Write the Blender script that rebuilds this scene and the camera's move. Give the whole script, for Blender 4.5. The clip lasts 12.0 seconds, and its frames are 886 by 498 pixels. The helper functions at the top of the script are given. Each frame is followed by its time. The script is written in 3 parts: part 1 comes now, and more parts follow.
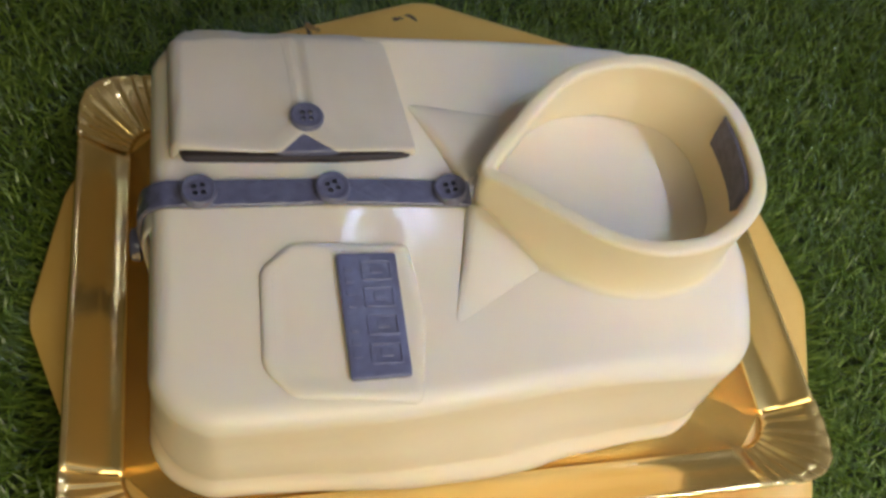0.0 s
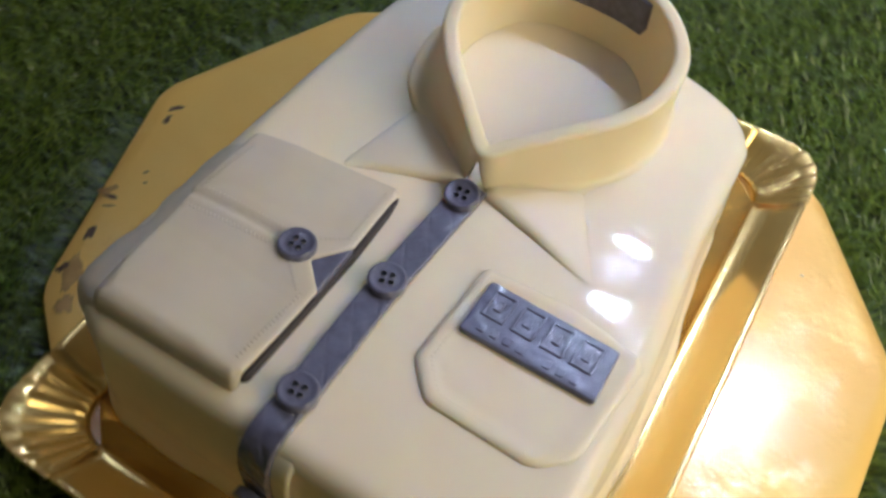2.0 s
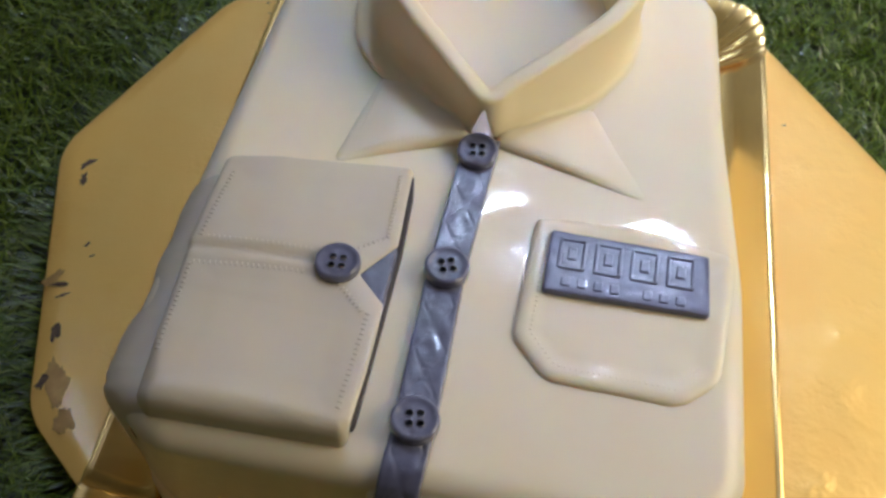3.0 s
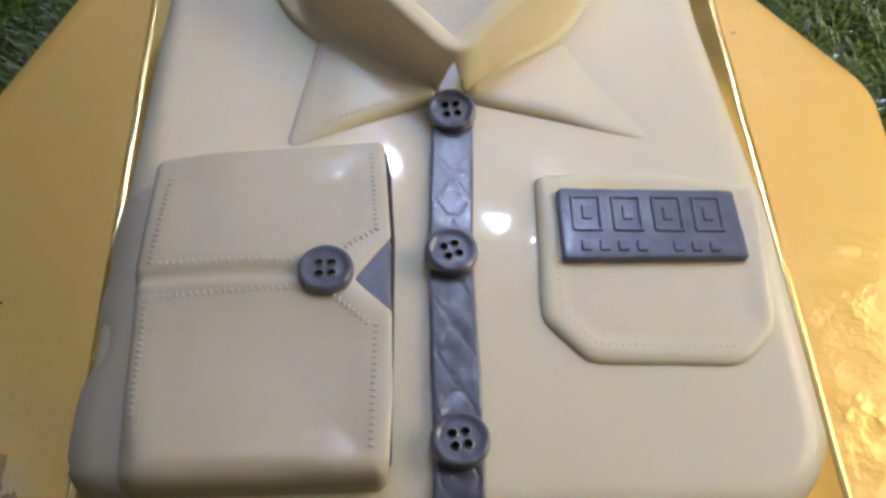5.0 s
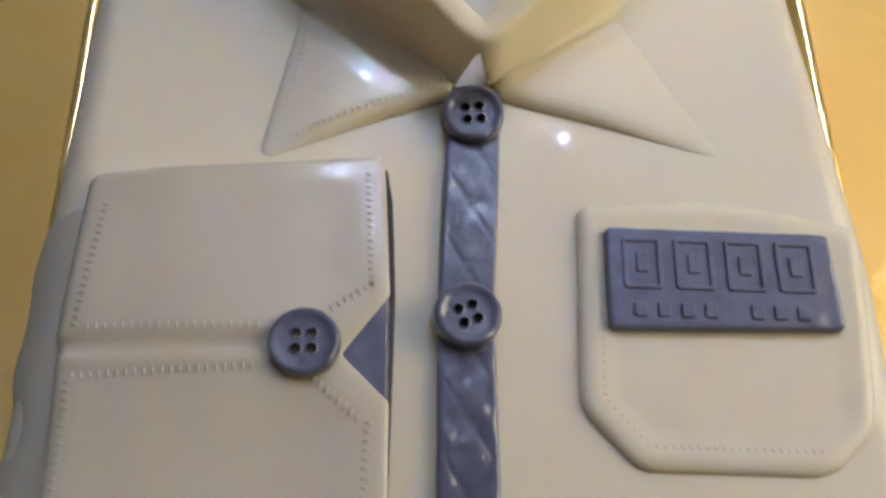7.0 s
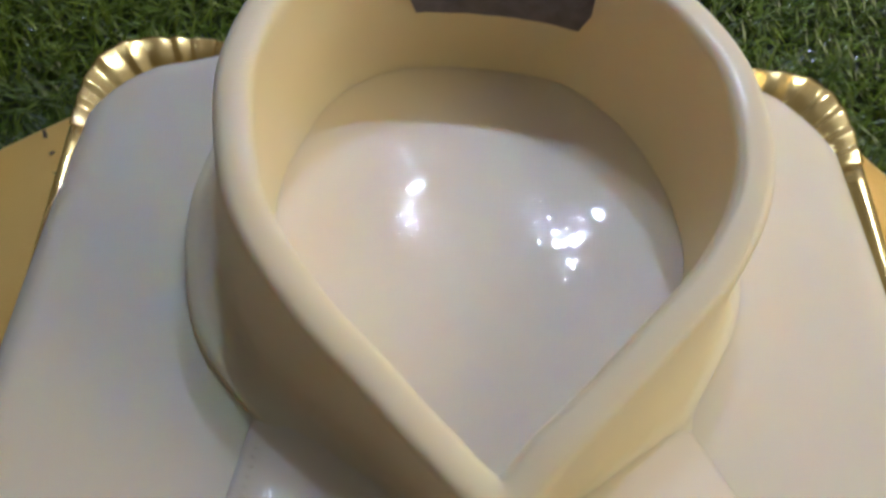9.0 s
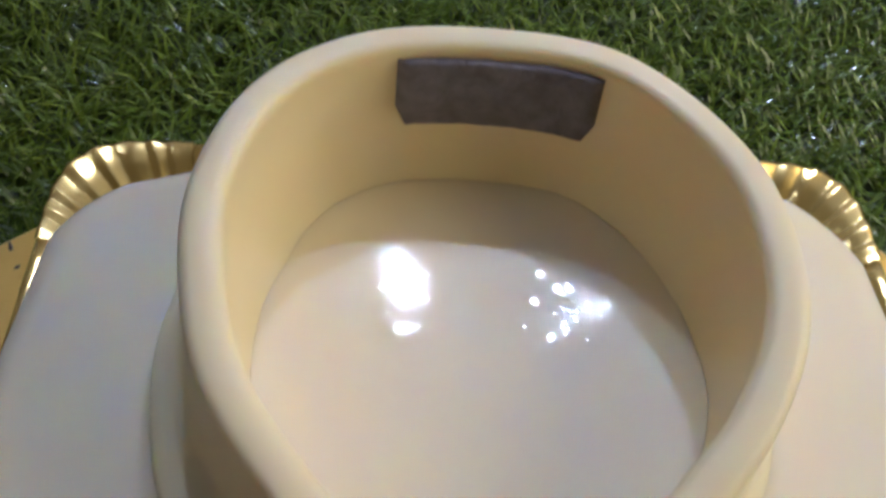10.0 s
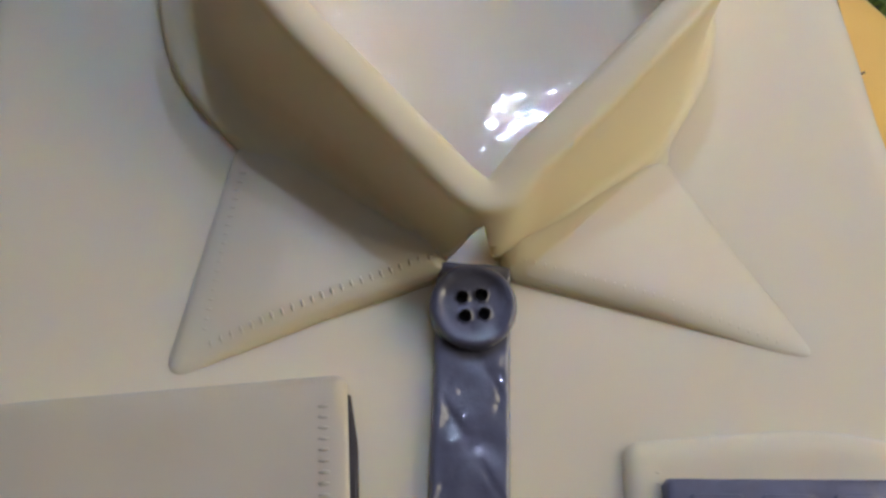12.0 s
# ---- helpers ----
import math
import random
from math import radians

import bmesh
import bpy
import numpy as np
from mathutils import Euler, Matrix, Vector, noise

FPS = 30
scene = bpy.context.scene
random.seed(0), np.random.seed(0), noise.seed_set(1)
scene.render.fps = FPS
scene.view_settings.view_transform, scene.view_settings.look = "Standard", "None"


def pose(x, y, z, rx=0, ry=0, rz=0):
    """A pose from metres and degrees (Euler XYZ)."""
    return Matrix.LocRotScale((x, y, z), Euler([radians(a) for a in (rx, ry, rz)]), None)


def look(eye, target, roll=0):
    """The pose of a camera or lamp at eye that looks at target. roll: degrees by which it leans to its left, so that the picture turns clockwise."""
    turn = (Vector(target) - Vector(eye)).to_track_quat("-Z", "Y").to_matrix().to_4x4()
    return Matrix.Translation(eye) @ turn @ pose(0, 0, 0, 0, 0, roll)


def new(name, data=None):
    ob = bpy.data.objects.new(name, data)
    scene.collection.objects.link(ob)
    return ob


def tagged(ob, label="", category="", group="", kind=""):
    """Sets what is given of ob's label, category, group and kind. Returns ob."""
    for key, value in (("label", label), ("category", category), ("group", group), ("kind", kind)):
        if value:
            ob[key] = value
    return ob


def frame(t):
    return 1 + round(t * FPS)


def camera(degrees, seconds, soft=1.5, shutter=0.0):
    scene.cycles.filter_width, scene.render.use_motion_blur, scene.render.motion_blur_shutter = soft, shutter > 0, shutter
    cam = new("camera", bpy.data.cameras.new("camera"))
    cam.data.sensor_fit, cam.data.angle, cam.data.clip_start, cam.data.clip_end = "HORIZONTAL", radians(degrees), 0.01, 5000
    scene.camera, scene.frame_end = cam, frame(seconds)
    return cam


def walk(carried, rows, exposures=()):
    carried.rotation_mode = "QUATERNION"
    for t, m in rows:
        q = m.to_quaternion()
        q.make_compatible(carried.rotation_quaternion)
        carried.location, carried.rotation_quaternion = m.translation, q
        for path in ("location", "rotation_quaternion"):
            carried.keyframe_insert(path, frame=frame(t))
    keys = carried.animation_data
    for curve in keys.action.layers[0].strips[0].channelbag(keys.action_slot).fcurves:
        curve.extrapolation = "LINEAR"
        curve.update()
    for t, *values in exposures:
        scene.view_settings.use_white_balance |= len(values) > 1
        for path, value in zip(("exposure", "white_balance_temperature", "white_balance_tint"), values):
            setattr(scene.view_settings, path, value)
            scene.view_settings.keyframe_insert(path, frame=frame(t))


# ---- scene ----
cam = camera(54.4, 12.0, soft=2.7, shutter=0.4)
PATH = [
    (0, (0.275, -0.047, 0.518), (-0.708, 0.398, -1.166), 21.2),
    (0.5, (0.291, -0.061, 0.555), (-0.771, 0.352, -1.089), 18.3),
    (0.8, (0.305, -0.053, 0.544), (-0.824, 0.322, -1.063), 13.9),
    (1, (0.3, -0.065, 0.542), (-0.825, 0.359, -1.056), 12.8),
    (1.5, (0.256, -0.138, 0.516), (-0.684, 0.567, -1.102), 10.2),
    (2, (0.125, -0.199, 0.469), (-0.393, 0.861, -1.147), 10.0),
    (2.5, (0.073, -0.202, 0.454), (-0.259, 0.925, -1.165), 6.1),
    (2.7, (0.056, -0.203, 0.443), (-0.215, 0.911, -1.196), 5.2),
    (4.3, (-0.019, -0.194, 0.417), (0.035, 0.905, -1.253), 5.7),
    (4.5, (-0.018, -0.186, 0.413), (0.043, 0.907, -1.261), 6.2),
    (5, (-0.018, -0.167, 0.39), (0.078, 0.877, -1.313), 7.3),
    (5.5, (-0.025, -0.152, 0.373), (0.097, 0.819, -1.372), 9.8),
    (6, (-0.026, -0.127, 0.365), (0.103, 0.76, -1.423), 11.6),
    (6.5, (-0.027, -0.105, 0.355), (0.099, 0.723, -1.461), 12.1),
    (6.7, (-0.024, -0.098, 0.353), (0.107, 0.722, -1.467), 12.7),
    (8.3, (-0.023, -0.004, 0.343), (0.04, 0.76, -1.505), 9.3),
    (8.5, (-0.024, 0.004, 0.344), (0.032, 0.941, -1.422), 8.8),
    (9, (-0.02, 0.033, 0.316), (0.017, 1.097, -1.377), 7.0),
    (9.5, (-0.019, 0.058, 0.324), (0.033, 1.187, -1.326), 7.9),
    (9.8, (-0.021, 0.066, 0.31), (0.033, 1.234, -1.312), 6.8),
    (10, (-0.022, 0.061, 0.306), (0.022, 1.252, -1.3), 5.9),
    (10.5, (-0.02, 0.009, 0.296), (0.046, 1.196, -1.312), 7.0),
    (11, (-0.023, 0.0, 0.305), (0.15, 0.902, -1.472), 13.7),
    (11.5, (-0.02, -0.005, 0.299), (0.138, 0.887, -1.484), 13.3),
    (12, (-0.024, -0.006, 0.296), (0.141, 0.871, -1.494), 14.0),
]
walk(cam, [(t, look(eye, target, roll)) for t, eye, target, roll in PATH], [(0, 0.27), (0.5, 0.37), (2, 0.38), (2.5, 0.36), (4.5, 0.36), (6.5, 0.24), (9, 0.02), (9.5, -0.02), (10, 0.13), (10.8, -0.05), (12, -0.08)])

# ---------------------------------------------------------------- light
world = bpy.data.worlds.new("world")
scene.world = world
world.use_nodes = True
world.node_tree.nodes["Background"].inputs[0].default_value = (0.9, 0.93, 1.0, 1)
world.node_tree.nodes["Background"].inputs[1].default_value = 0.15


def lamp(name, eye, target, size, watts, colour, size_y=None, spread=180):
    data = bpy.data.lights.new(name, "AREA")
    data.energy, data.color, data.size, data.spread = watts, colour, size, radians(spread)
    if size_y:
        data.shape, data.size_y = "RECTANGLE", size_y
    ob = new(name, data)
    ob.matrix_world = look(eye, target)
    return ob


COOL, DAY, WARM = (0.56, 0.675, 1.0), (0.60, 0.695, 1.0), (1.0, 0.90, 0.68)
# ceiling spots: place, the point they are aimed at, size, watts and beam
for place, aim, size, watts, beam in (((-0.11, 1.68, 2.32), (-0.07, 0.13, 0), 0.075, 0.29, 27), ((0.46, 1.66, 2.32), (0.34, 0.57, 0), 0.065, 1.42, 34), ((0.27, 1.80, 2.32), (0.1, 0.2, 0), 0.03, 0.12, 90), ((-0.15, 1.97, 2.32), (0.1, 0.2, 0), 0.03, 0.16, 90), ((0.02, 1.60, 2.32), (0.1, 0.2, 0), 0.022, 0.10, 90),
                                      ((-0.67, 2.0, 2.32), (0, 0.2, 0), 0.05, 0.05, 60), ((-1.32, 0.42, 2.32), (0.45, 0.05, 0), 0.12, 0.12, 50), ((-1.46, 0.60, 2.32), (0.45, 0.05, 0), 0.10, 0.08, 50)):
    lamp("ceiling_lamp", place, aim, size, watts, COOL, spread=beam)
lamp("window_light", (0.65, 1.99, 1.30), (0.65, 0.0, 1.30), 1.9, 1.9, DAY, 2.0)
# Added fill standing in for a lit ceiling; no such panel is known.
lamp("ceiling_fill", (0.75, 0.95, 2.46), (0.75, 0.9501, 0.1), 1.9, 3.0, DAY, 1.9)
# Warm light from the east; the source is unseen, this lamp added.
lamp("warm_east_light", (1.24, 0.30, 0.84), (0.0, 0.15, 0.1), 0.9, 11.7, WARM)


# ---------------------------------------------------------------- materials
def shader(name, colour, rough, metal=0.0, dark=None, scale=40.0, bump=0.1, fine=600.0, coat=0.0, spread=0.5, sub=0.0, detail=6.0, far=0.002):
    """A surface whose colour wavers between two tones, with relief at two sizes."""
    m = bpy.data.materials.new(name)
    m.use_nodes = True
    nt = m.node_tree
    b = nt.nodes["Principled BSDF"]
    b.inputs["Roughness"].default_value, b.inputs["Metallic"].default_value = rough, metal
    b.inputs["Coat Weight"].default_value, b.inputs["Coat Roughness"].default_value = coat, 0.08
    b.inputs["Subsurface Weight"].default_value = sub
    b.inputs["Subsurface Radius"].default_value = (1.0, 0.7, 0.38)
    b.inputs["Subsurface Scale"].default_value = 0.006
    co = nt.nodes.new("ShaderNodeTexCoord")
    big, small = nt.nodes.new("ShaderNodeTexNoise"), nt.nodes.new("ShaderNodeTexNoise")
    big.inputs["Scale"].default_value, small.inputs["Scale"].default_value = scale, fine
    big.inputs["Detail"].default_value = detail
    mix = nt.nodes.new("ShaderNodeMix")
    mix.data_type = "RGBA"
    mix.inputs[6].default_value = (*(dark or [c * 0.85 for c in colour]), 1)
    mix.inputs[7].default_value = (*colour, 1)
    ramp = nt.nodes.new("ShaderNodeMapRange")
    ramp.inputs[1].default_value, ramp.inputs[2].default_value = 0.5 - spread / 2, 0.5 + spread / 2
    add = nt.nodes.new("ShaderNodeMath")
    add.operation = "MULTIPLY_ADD"
    add.inputs[1].default_value = 0.15
    bp = nt.nodes.new("ShaderNodeBump")
    bp.inputs["Strength"].default_value, bp.inputs["Distance"].default_value = bump, far
    rr = nt.nodes.new("ShaderNodeMapRange")
    rr.inputs[3].default_value, rr.inputs[4].default_value = rough * 0.75, rough * 1.25
    L = nt.links.new
    L(co.outputs["Object"], big.inputs["Vector"]), L(co.outputs["Object"], small.inputs["Vector"])
    L(big.outputs[0], ramp.inputs[0]), L(ramp.outputs[0], mix.inputs[0]), L(mix.outputs[2], b.inputs["Base Color"])
    L(small.outputs[0], add.inputs[0]), L(big.outputs[0], add.inputs[2]), L(add.outputs[0], bp.inputs["Height"])
    L(bp.outputs[0], b.inputs["Normal"]), L(big.outputs[0], rr.inputs[0]), L(rr.outputs[0], b.inputs["Roughness"])
    return m


FONDANT = shader("ivory_fondant", (0.88, 0.775, 0.59), 0.42, dark=(0.87, 0.755, 0.56), scale=45, bump=0.05, sub=0.5, fine=900)


def glaze(m, weight, rough, scale, far, strength, patches=0.0):
    """A clear wet coat with its own uneven surface, which is finely stippled in patches."""
    nt = m.node_tree
    b = nt.nodes["Principled BSDF"]
    b.inputs["Coat Weight"].default_value, b.inputs["Coat Roughness"].default_value = weight, rough
    co, n, bp = nt.nodes.new("ShaderNodeTexCoord"), nt.nodes.new("ShaderNodeTexNoise"), nt.nodes.new("ShaderNodeBump")
    n.inputs["Scale"].default_value, n.inputs["Detail"].default_value, n.inputs["Roughness"].default_value = scale, 4, 0.45
    bp.inputs["Strength"].default_value, bp.inputs["Distance"].default_value = strength, far
    nt.links.new(co.outputs["Object"], n.inputs["Vector"])
    fine, mask, ramp, add = nt.nodes.new("ShaderNodeTexNoise"), nt.nodes.new("ShaderNodeTexNoise"), nt.nodes.new("ShaderNodeMapRange"), nt.nodes.new("ShaderNodeMath")
    fine.inputs["Scale"].default_value, fine.inputs["Detail"].default_value, mask.inputs["Scale"].default_value = 230, 0, 17
    ramp.inputs[1].default_value, ramp.inputs[2].default_value, ramp.inputs[4].default_value = 0.38, 0.55, patches
    ramp.inputs[3].default_value = patches * 0.25
    add.operation = "MULTIPLY_ADD"
    nt.links.new(co.outputs["Object"], fine.inputs["Vector"]), nt.links.new(co.outputs["Object"], mask.inputs["Vector"])
    nt.links.new(mask.outputs[0], ramp.inputs[0])
    nt.links.new(fine.outputs[0], add.inputs[0]), nt.links.new(ramp.outputs[0], add.inputs[1]), nt.links.new(n.outputs[0], add.inputs[2])
    nt.links.new(add.outputs[0], bp.inputs["Height"])
    nt.links.new(bp.outputs[0], b.inputs["Coat Normal"])


FONDANT.node_tree.nodes["Principled BSDF"].inputs["Specular IOR Level"].default_value = 0.2
glaze(FONDANT, 0.40, 0.03, 70, 0.0016, 0.05, patches=1.9)
WET = shader("wet_ivory_fondant", (0.88, 0.775, 0.59), 0.42, dark=(0.87, 0.755, 0.56), scale=45, bump=0.05, sub=0.5, fine=900)
glaze(WET, 0.6, 0.035, 70, 0.0016, 0.10, patches=2.0)
# Yellower ivory for the collar: warm bounced light is put into its colour.
DRY = shader("dry_bounce_lit_fondant", (0.888, 0.768, 0.52), 0.52, dark=(0.878, 0.746, 0.49), scale=45, bump=0.05, sub=0.5, fine=900)
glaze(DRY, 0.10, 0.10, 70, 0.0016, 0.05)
PLATE = shader("satin_slate_fondant", (0.150, 0.158, 0.262), 0.42, dark=(0.105, 0.108, 0.180), scale=140, bump=0.15, fine=1400)
glaze(PLATE, 0.5, 0.10, 130, 0.002, 0.35)
# Ivory fondant darkened: the shade over cuff and sleeve is in its colour.
CUFF = shader("shaded_matte_fondant", (0.68, 0.595, 0.46), 0.5, dark=(0.66, 0.575, 0.435), scale=45, bump=0.05, sub=0.5, fine=900)
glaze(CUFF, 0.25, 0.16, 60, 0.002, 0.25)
SLATE = shader("slate_fondant", (0.122, 0.125, 0.196), 0.34, dark=(0.080, 0.080, 0.128), scale=140, bump=0.12, fine=1400)
glaze(SLATE, 1.0, 0.06, 100, 0.002, 0.9, patches=1.2)
# Near-black: the shade deep in the cuff's slit is put into this colour.
SHADE = shader("shaded_fold_fondant", (0.045, 0.035, 0.038), 0.6, dark=(0.03, 0.024, 0.026), scale=140, bump=0.1)
SLATE_DULL = shader("dull_slate_fondant", (0.21, 0.20, 0.26), 0.55, dark=(0.11, 0.10, 0.14), scale=190, bump=0.8, fine=1600)
GOLD = shader("gold_card", (0.96, 0.69, 0.24), 0.22, metal=0.85, dark=(0.88, 0.61, 0.22), scale=22, bump=0.07, fine=300, far=0.003)
glaze(GOLD, 0.3, 0.04, 30, 0.003, 0.3)


def crumple(m, scale, far, low, high):
    """Sharp facets of crushed foil in patches, on top of a material's own relief."""
    nt = m.node_tree
    b = nt.nodes["Principled BSDF"]
    under = b.inputs["Normal"].links[0].from_socket
    co = nt.nodes.new("ShaderNodeTexCoord")
    warp, mask, cell = nt.nodes.new("ShaderNodeTexNoise"), nt.nodes.new("ShaderNodeTexNoise"), nt.nodes.new("ShaderNodeTexVoronoi")
    warp.inputs["Scale"].default_value, mask.inputs["Scale"].default_value, cell.inputs["Scale"].default_value = scale * 0.6, 15, scale
    mix = nt.nodes.new("ShaderNodeMix")
    mix.data_type = "VECTOR"
    mix.inputs[0].default_value = 0.04
    run = nt.nodes.new("ShaderNodeMapping")  # the creases run across the board
    run.inputs["Scale"].default_value = (0.45, 1.5, 1.0)
    ramp, mul, bp = nt.nodes.new("ShaderNodeMapRange"), nt.nodes.new("ShaderNodeMath"), nt.nodes.new("ShaderNodeBump")
    ramp.inputs[1].default_value, ramp.inputs[2].default_value = low, high
    # where the foil was handled most, at three places near the edge, it is crushed and rubbed bright
    spots = []
    for place, reach in (((0.235, 0.03, 0.012), 0.135), ((0.185, 0.22, 0.012), 0.16), ((-0.235, 0.01, 0.012), 0.10)):
        far_off, near = nt.nodes.new("ShaderNodeVectorMath"), nt.nodes.new("ShaderNodeMapRange")
        far_off.operation = "DISTANCE"
        far_off.inputs[1].default_value = place
        near.inputs[1].default_value, near.inputs[2].default_value, near.inputs[3].default_value, near.inputs[4].default_value = reach * 0.45, reach, 0.17, 0.0
        nt.links.new(co.outputs["Object"], far_off.inputs[0]), nt.links.new(far_off.outputs["Value"], near.inputs[0])
        spots.append(near)
    pair, both, push = nt.nodes.new("ShaderNodeMath"), nt.nodes.new("ShaderNodeMath"), nt.nodes.new("ShaderNodeMath")
    pair.operation, both.operation, push.operation = "MAXIMUM", "MAXIMUM", "ADD"
    mask.inputs["Detail"].default_value, mask.inputs["Roughness"].default_value = 5, 0.62
    nt.links.new(spots[0].outputs[0], pair.inputs[0]), nt.links.new(spots[1].outputs[0], pair.inputs[1])
    nt.links.new(pair.outputs[0], both.inputs[0]), nt.links.new(spots[2].outputs[0], both.inputs[1])
    nt.links.new(both.outputs[0], push.inputs[0]), nt.links.new(mask.outputs[0], push.inputs[1])
    metal, sheen = nt.nodes.new("ShaderNodeMapRange"), nt.nodes.new("ShaderNodeMapRange")
    for node, plain, rubbed in ((metal, 0.2, 0.34), (sheen, 0.56, 0.30)):
        node.inputs[3].default_value, node.inputs[4].default_value = plain, rubbed
        nt.links.new(ramp.outputs[0], node.inputs[0])
    nt.links.new(metal.outputs[0], nt.nodes["Principled BSDF"].inputs["Metallic"])
    nt.links.new(sheen.outputs[0], nt.nodes["Principled BSDF"].inputs["Roughness"])
    mul.operation = "MULTIPLY"
    bp.inputs["Strength"].default_value, bp.inputs["Distance"].default_value = 1.0, far
    L = nt.links.new
    L(co.outputs["Object"], warp.inputs["Vector"]), L(co.outputs["Object"], mask.inputs["Vector"])
    L(co.outputs["Object"], run.inputs["Vector"]), L(run.outputs[0], mix.inputs[4]), L(warp.outputs["Color"], mix.inputs[5]), L(mix.outputs[1], cell.inputs["Vector"])
    L(push.outputs[0], ramp.inputs[0]), L(ramp.outputs[0], mul.inputs[0]), L(cell.outputs["Distance"], mul.inputs[1])
    L(mul.outputs[0], bp.inputs["Height"]), L(under, bp.inputs["Normal"])
    L(bp.outputs[0], b.inputs["Normal"]), L(bp.outputs[0], b.inputs["Coat Normal"])


FOIL = shader("gold_foil", (0.88, 0.555, 0.13), 0.45, metal=0.2, dark=(0.89, 0.53, 0.11), scale=34, bump=0.16, fine=120, far=0.004)
FOIL.node_tree.nodes["Principled BSDF"].inputs["Coat Weight"].default_value = 0.5
FOIL.node_tree.nodes["Principled BSDF"].inputs["Coat IOR"].default_value = 1.6
FOIL.node_tree.nodes["Principled BSDF"].inputs["Coat Roughness"].default_value = 0.15
crumple(FOIL, 46, 0.0013, 0.60, 0.80)
SCUFF = shader("torn_foil", (0.16, 0.095, 0.04), 0.5, dark=(0.07, 0.04, 0.02), scale=300)
BROWN_PATCH = shader("brown_foil", (0.56, 0.34, 0.10), 0.4, metal=0.6, dark=(0.34, 0.19, 0.06), scale=120)
MAT_BACK = shader("grass_backing", (0.030, 0.048, 0.010), 0.9, dark=(0.018, 0.030, 0.007), scale=60)
# Colours of the unseen room, set by how much light they bounce.
DARK_WALL = shader("brown_plaster", (0.54, 0.45, 0.30), 0.85, scale=5, bump=0.05)
PLASTER = shader("warm_plaster", (0.62, 0.57, 0.47), 0.8, scale=5, bump=0.05)


def grass_material():
    m = shader("plastic_grass", (0.06, 0.13, 0.02), 0.27, bump=0.0)
    nt = m.node_tree
    nt.nodes["Principled BSDF"].inputs["Specular IOR Level"].default_value = 0.45
    geo, ramp = nt.nodes.new("ShaderNodeNewGeometry"), nt.nodes.new("ShaderNodeValToRGB")
    e = ramp.color_ramp.elements
    e[0].color, e[1].color = (0.046, 0.082, 0.009, 1), (0.185, 0.260, 0.036, 1)
    mid = e.new(0.6)
    mid.color = (0.096, 0.156, 0.018, 1)
    nt.links.new(geo.outputs["Random Per Island"], ramp.inputs[0])
    nt.links.new(ramp.outputs[0], nt.nodes["Principled BSDF"].inputs["Base Color"])
    return m


GRASS = grass_material()


# ---------------------------------------------------------------- mesh tools
def solid(name, verts, faces, material, parent=None, label="", smooth=True):
    me = bpy.data.meshes.new(name)
    me.from_pydata([tuple(v) for v in verts], [], [tuple(f) for f in faces])
    me.validate()
    me.polygons.foreach_set("use_smooth", [smooth] * len(me.polygons))
    me.materials.append(material)
    me.update()
    ob = new(name, me)
    if parent:
        ob.parent = parent
    return tagged(ob, label) if label else ob


def empty(name, place=(0, 0, 0)):
    ob = new(name)
    ob.location = place
    ob.empty_display_size = 0.02
    return ob


def catmull(pts, per=8, closed=True):
    p = np.array(pts, float)
    n = len(p)
    out = []
    for i in range(n if closed else n - 1):
        a, b, c, d = [p[(i + k) % n] if closed else p[min(max(i + k, 0), n - 1)] for k in (-1, 0, 1, 2)]
        for t in np.arange(per) / per:
            out.append(0.5 * (2 * b + (c - a) * t + (2 * a - 5 * b + 4 * c - d) * t * t + (3 * b - a - 3 * c + d) * t ** 3))
    if not closed:
        out.append(p[-1])
    return np.array(out)


def rounded(corners, seg=8):
    """A closed outline, anticlockwise, with every corner (x, y, radius) rounded."""
    out = []
    n = len(corners)
    for i in range(n):
        p, q, r = [np.array(corners[(i + k) % n][:2], float) for k in (-1, 0, 1)]
        rad = corners[i][2]
        u, v = (p - q) / np.linalg.norm(p - q), (r - q) / np.linalg.norm(r - q)
        half = math.acos(max(-1, min(1, float(u @ v)))) / 2
        if rad <= 0 or half > 1.55:
            out.append(q)
            continue
        cut = min(rad / math.tan(half), 0.48 * np.linalg.norm(p - q), 0.48 * np.linalg.norm(r - q))
        a, b = q + u * cut, q + v * cut
        for t in np.linspace(0, 1, seg + 1):
            out.append((1 - t) ** 2 * a + 2 * t * (1 - t) * (0.25 * (a + b) + 0.5 * q) + t * t * b)
    return np.array(out)


def resample(line, step, closed=True):
    p = np.array(line, float)
    if closed:
        p = np.vstack([p, p[:1]])
    seg = np.linalg.norm(np.diff(p, axis=0), axis=1)
    at = np.r_[0, np.cumsum(seg)]
    n = max(3, int(round(at[-1] / step)))
    want = np.linspace(0, at[-1], n + 1)
    if closed:
        want = want[:-1]
    return np.stack([np.interp(want, at, p[:, k]) for k in range(p.shape[1])], 1)


def normals(line):
    t = np.roll(line, -1, 0) - np.roll(line, 1, 0)
    t /= np.linalg.norm(t, axis=1)[:, None] + 1e-12
    return np.stack([t[:, 1], -t[:, 0]], 1)


